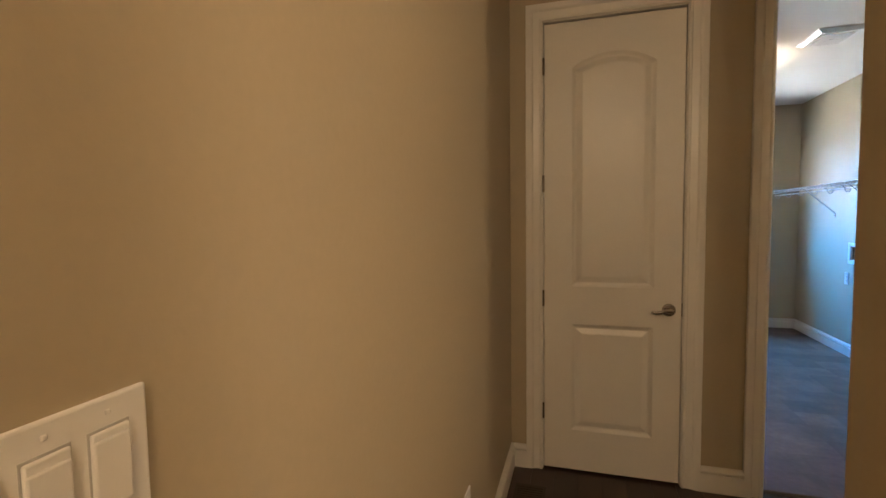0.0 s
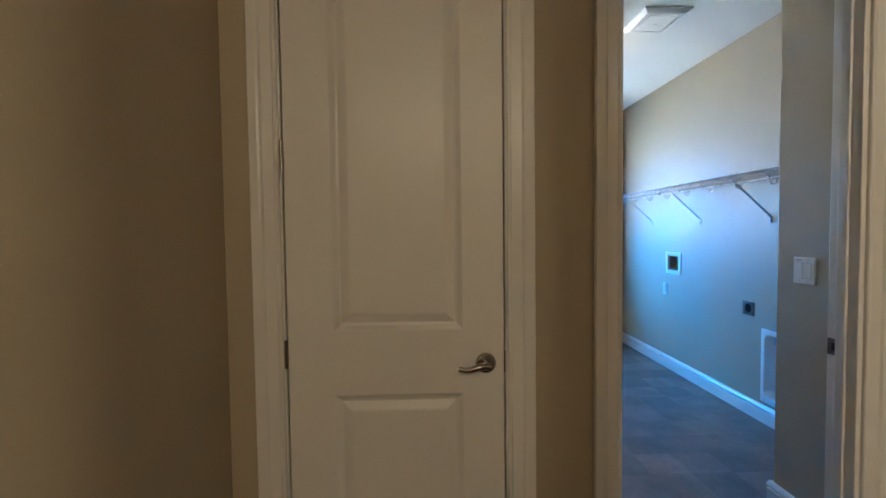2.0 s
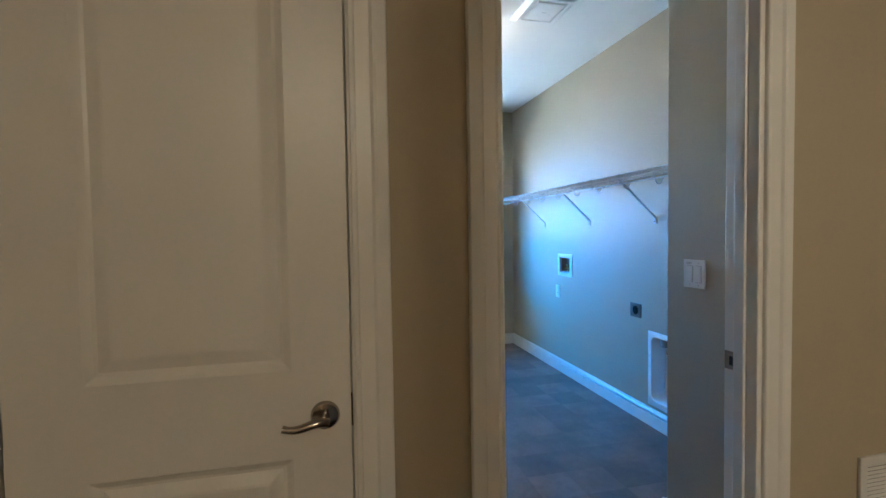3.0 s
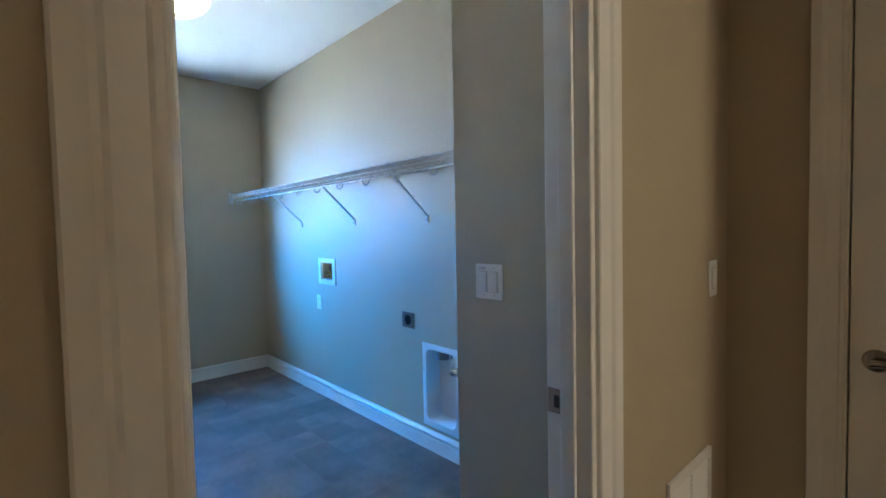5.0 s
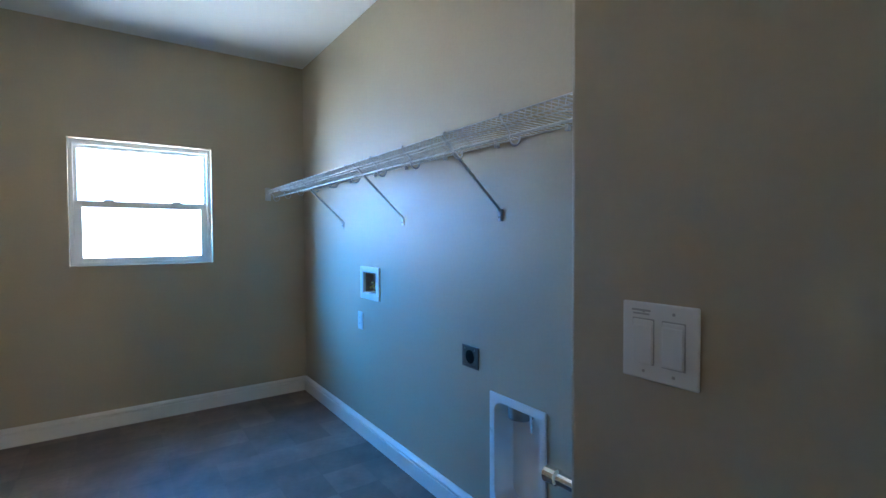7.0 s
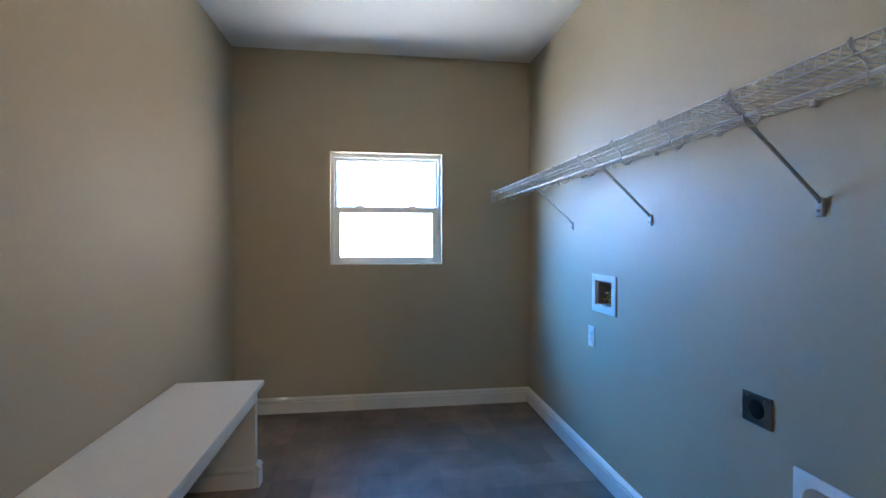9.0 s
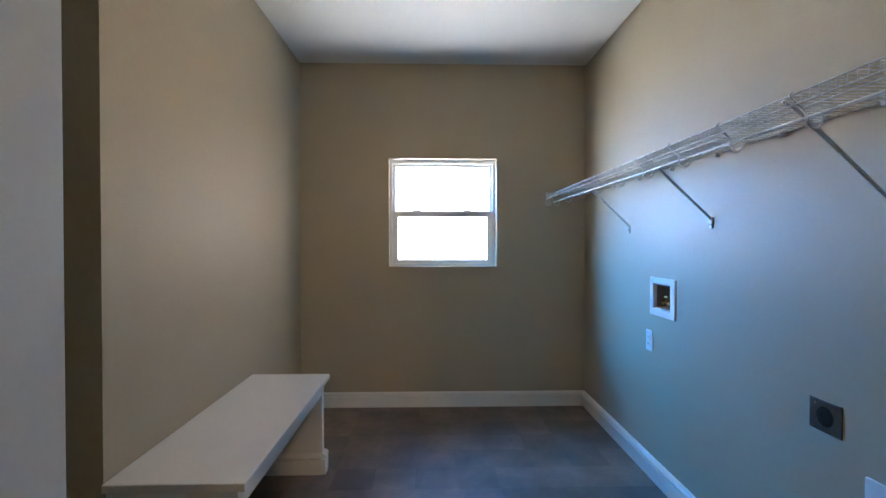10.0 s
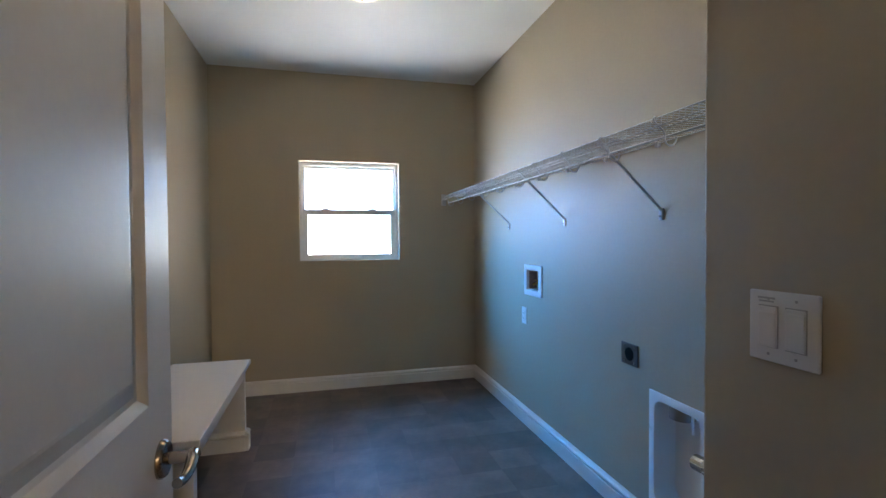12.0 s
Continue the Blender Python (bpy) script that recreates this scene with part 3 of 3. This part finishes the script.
reg = thing("floor_register", "dark bronze floor register beside the closet door", "floor register")
part("rim", box(-1.20, -1.04, -0.50, -0.19, 0.0, 0.005, 0.002), BRONZE, reg)
for k in range(14):
    part("louvre", box(-1.185, -1.055, -0.482 + 0.02 * k, -0.470 + 0.02 * k, 0.004, 0.007, 0.001), BRONZE, reg)

gas = thing("gas_valve", "grey gas stub with chrome shut-off valve in the alcove", "valve")
part("flange", lathe([(0.032, 0), (0.032, 0.004), (0.022, 0.010)], (1.27, 0.670, 0.725), "y", 24), CHROME, gas, "", True)
part("stub_pipe", rod([(1.27, 0.675, 0.725), (1.27, 0.90, 0.715), (1.27, 0.905, 0.715), (1.27, 0.94, 0.713)], [0.016, 0.016, 0.021, 0.021], 16), CHROME, gas, "", True)
gv = part("valve_body", lathe([(0.021, -0.028), (0.024, -0.015), (0.024, 0.015), (0.021, 0.028)], (1.27, 0.80, 0.720), "y", 8), CHROME, gas, "chrome valve body")
part("valve_lever", box(1.262, 1.278, 0.775, 0.845, 0.748, 0.753, 0.002), CHROME, gv)
part("valve_stem", rod([(1.27, 0.80, 0.738), (1.27, 0.80, 0.750)], 0.006, 10), CHROME, gv)

# ---------- ceiling fixtures ----------
fan = thing("ceiling_fan_grille", "white square exhaust fan grille on the ceiling", "vent grille")
fb = bmesh.new()
lo = []
for h, z in ((0.180, H), (0.180, H - 0.008), (0.150, H - 0.028), (0.128, H - 0.028), (0.126, H - 0.022)):
    lo.append([fb.verts.new((0.910 + sx * (h - 0.026), 1.615 + sy * h, z)) for sx, sy in ((-1, -1), (1, -1), (1, 1), (-1, 1))])
for q, s in zip(lo, lo[1:]):
    for k in range(4):
        fb.faces.new((q[k], q[(k + 1) % 4], s[(k + 1) % 4], s[k]))
fb.faces.new(lo[-1])
part("housing", fb, PLASTIC, fan)
part("centre_panel", box(0.820, 1.000, 1.503, 1.727, H - 0.031, H - 0.021, 0.003), PLASTIC, fan)
part("marking", box(0.895, 0.925, 1.612, 1.618, H - 0.0320, H - 0.0312), SCUFF, fan, "small grey printed mark")


def bowl_lamp(x, y, drop, r, label):
    th = thing("ceiling_lamp", label, "ceiling lamp", "bowl ceiling lamps")
    part("canopy", lathe([(0.065, 0), (0.065, -0.012), (0.045, -0.026), (0.012, -0.03)], (x, y, H), "z", 32), NICKEL, th, "satin nickel canopy", True)
    part("rod", rod([(x, y, H - 0.02), (x, y, H - drop - 0.004)], 0.006, 10), NICKEL, th, "", True)
    prof = [(r, -drop + 0.10), (r * 0.97, -drop + 0.075), (r * 0.85, -drop + 0.045), (r * 0.6, -drop + 0.018), (r * 0.3, -drop + 0.004), (0.012, -drop)]
    b = part("bowl", lathe(prof + [(p[0] * 0.96, p[1] + 0.004) for p in prof[::-1]], (x, y, H), "z", 40), LIT, th, "glowing frosted glass bowl", True)
    b.visible_shadow = False
    part("finial", lathe([(0.014, -drop + 0.002), (0.016, -drop - 0.006), (0.008, -drop - 0.014), (0.010, -drop - 0.022), (0.001, -drop - 0.030)], (x, y, H), "z", 20), NICKEL, th, "satin nickel finial", True)


bowl_lamp(0.50, 2.08, 0.313, 0.17, "lit frosted glass bowl lamp under the laundry ceiling")
# fixtures added out of view round the hall bulbs
for lx, ly, lw in LAMPS:
    bowl_lamp(lx, ly, 0.20, 0.15, "unseen bowl lamp, added as source of the hall's warm light")

# ---------- floor pieces ----------
TS = 0.2286
tm = mesh_of(box(0, TS - 0.0003, 0, TS - 0.0003, -0.006, 0.0), "tile", TILE)
rng = random.Random(4)
for i in range(-6, 9):
    for j in range(0, 18):
        x, y = -0.1 + i * TS, 0.058 + j * TS
        if x > 1.68 or x < -1.36 or y > 4.05 or (y > 1.9 and x < -0.80):
            continue
        o = new("tile", tm)
        o.parent = floor
        o.location = (x, y, 0.012)
lengths = {n: mesh_of(box(0, 0.121, 0, n, -0.010, 0.0, 0.001), "plank", WOOD) for n in (0.35, 0.75, 1.12)}
for i in range(0, 25):
    x, y, end = -1.249 + 0.1225 * i, 0.054, -4.3
    if x > 1.60:
        continue
    first_length = rng.choice((0.35, 0.75, 1.12))
    while y > end:
        n = first_length or rng.choice((0.75, 1.12))
        first_length = 0
        if y - n < end - 0.1:
            n = 0.35
        o = new("plank", lengths[n])
        o.parent = hall_floor
        o.location = (x, y - n, 0)
        y -= n + 0.0015
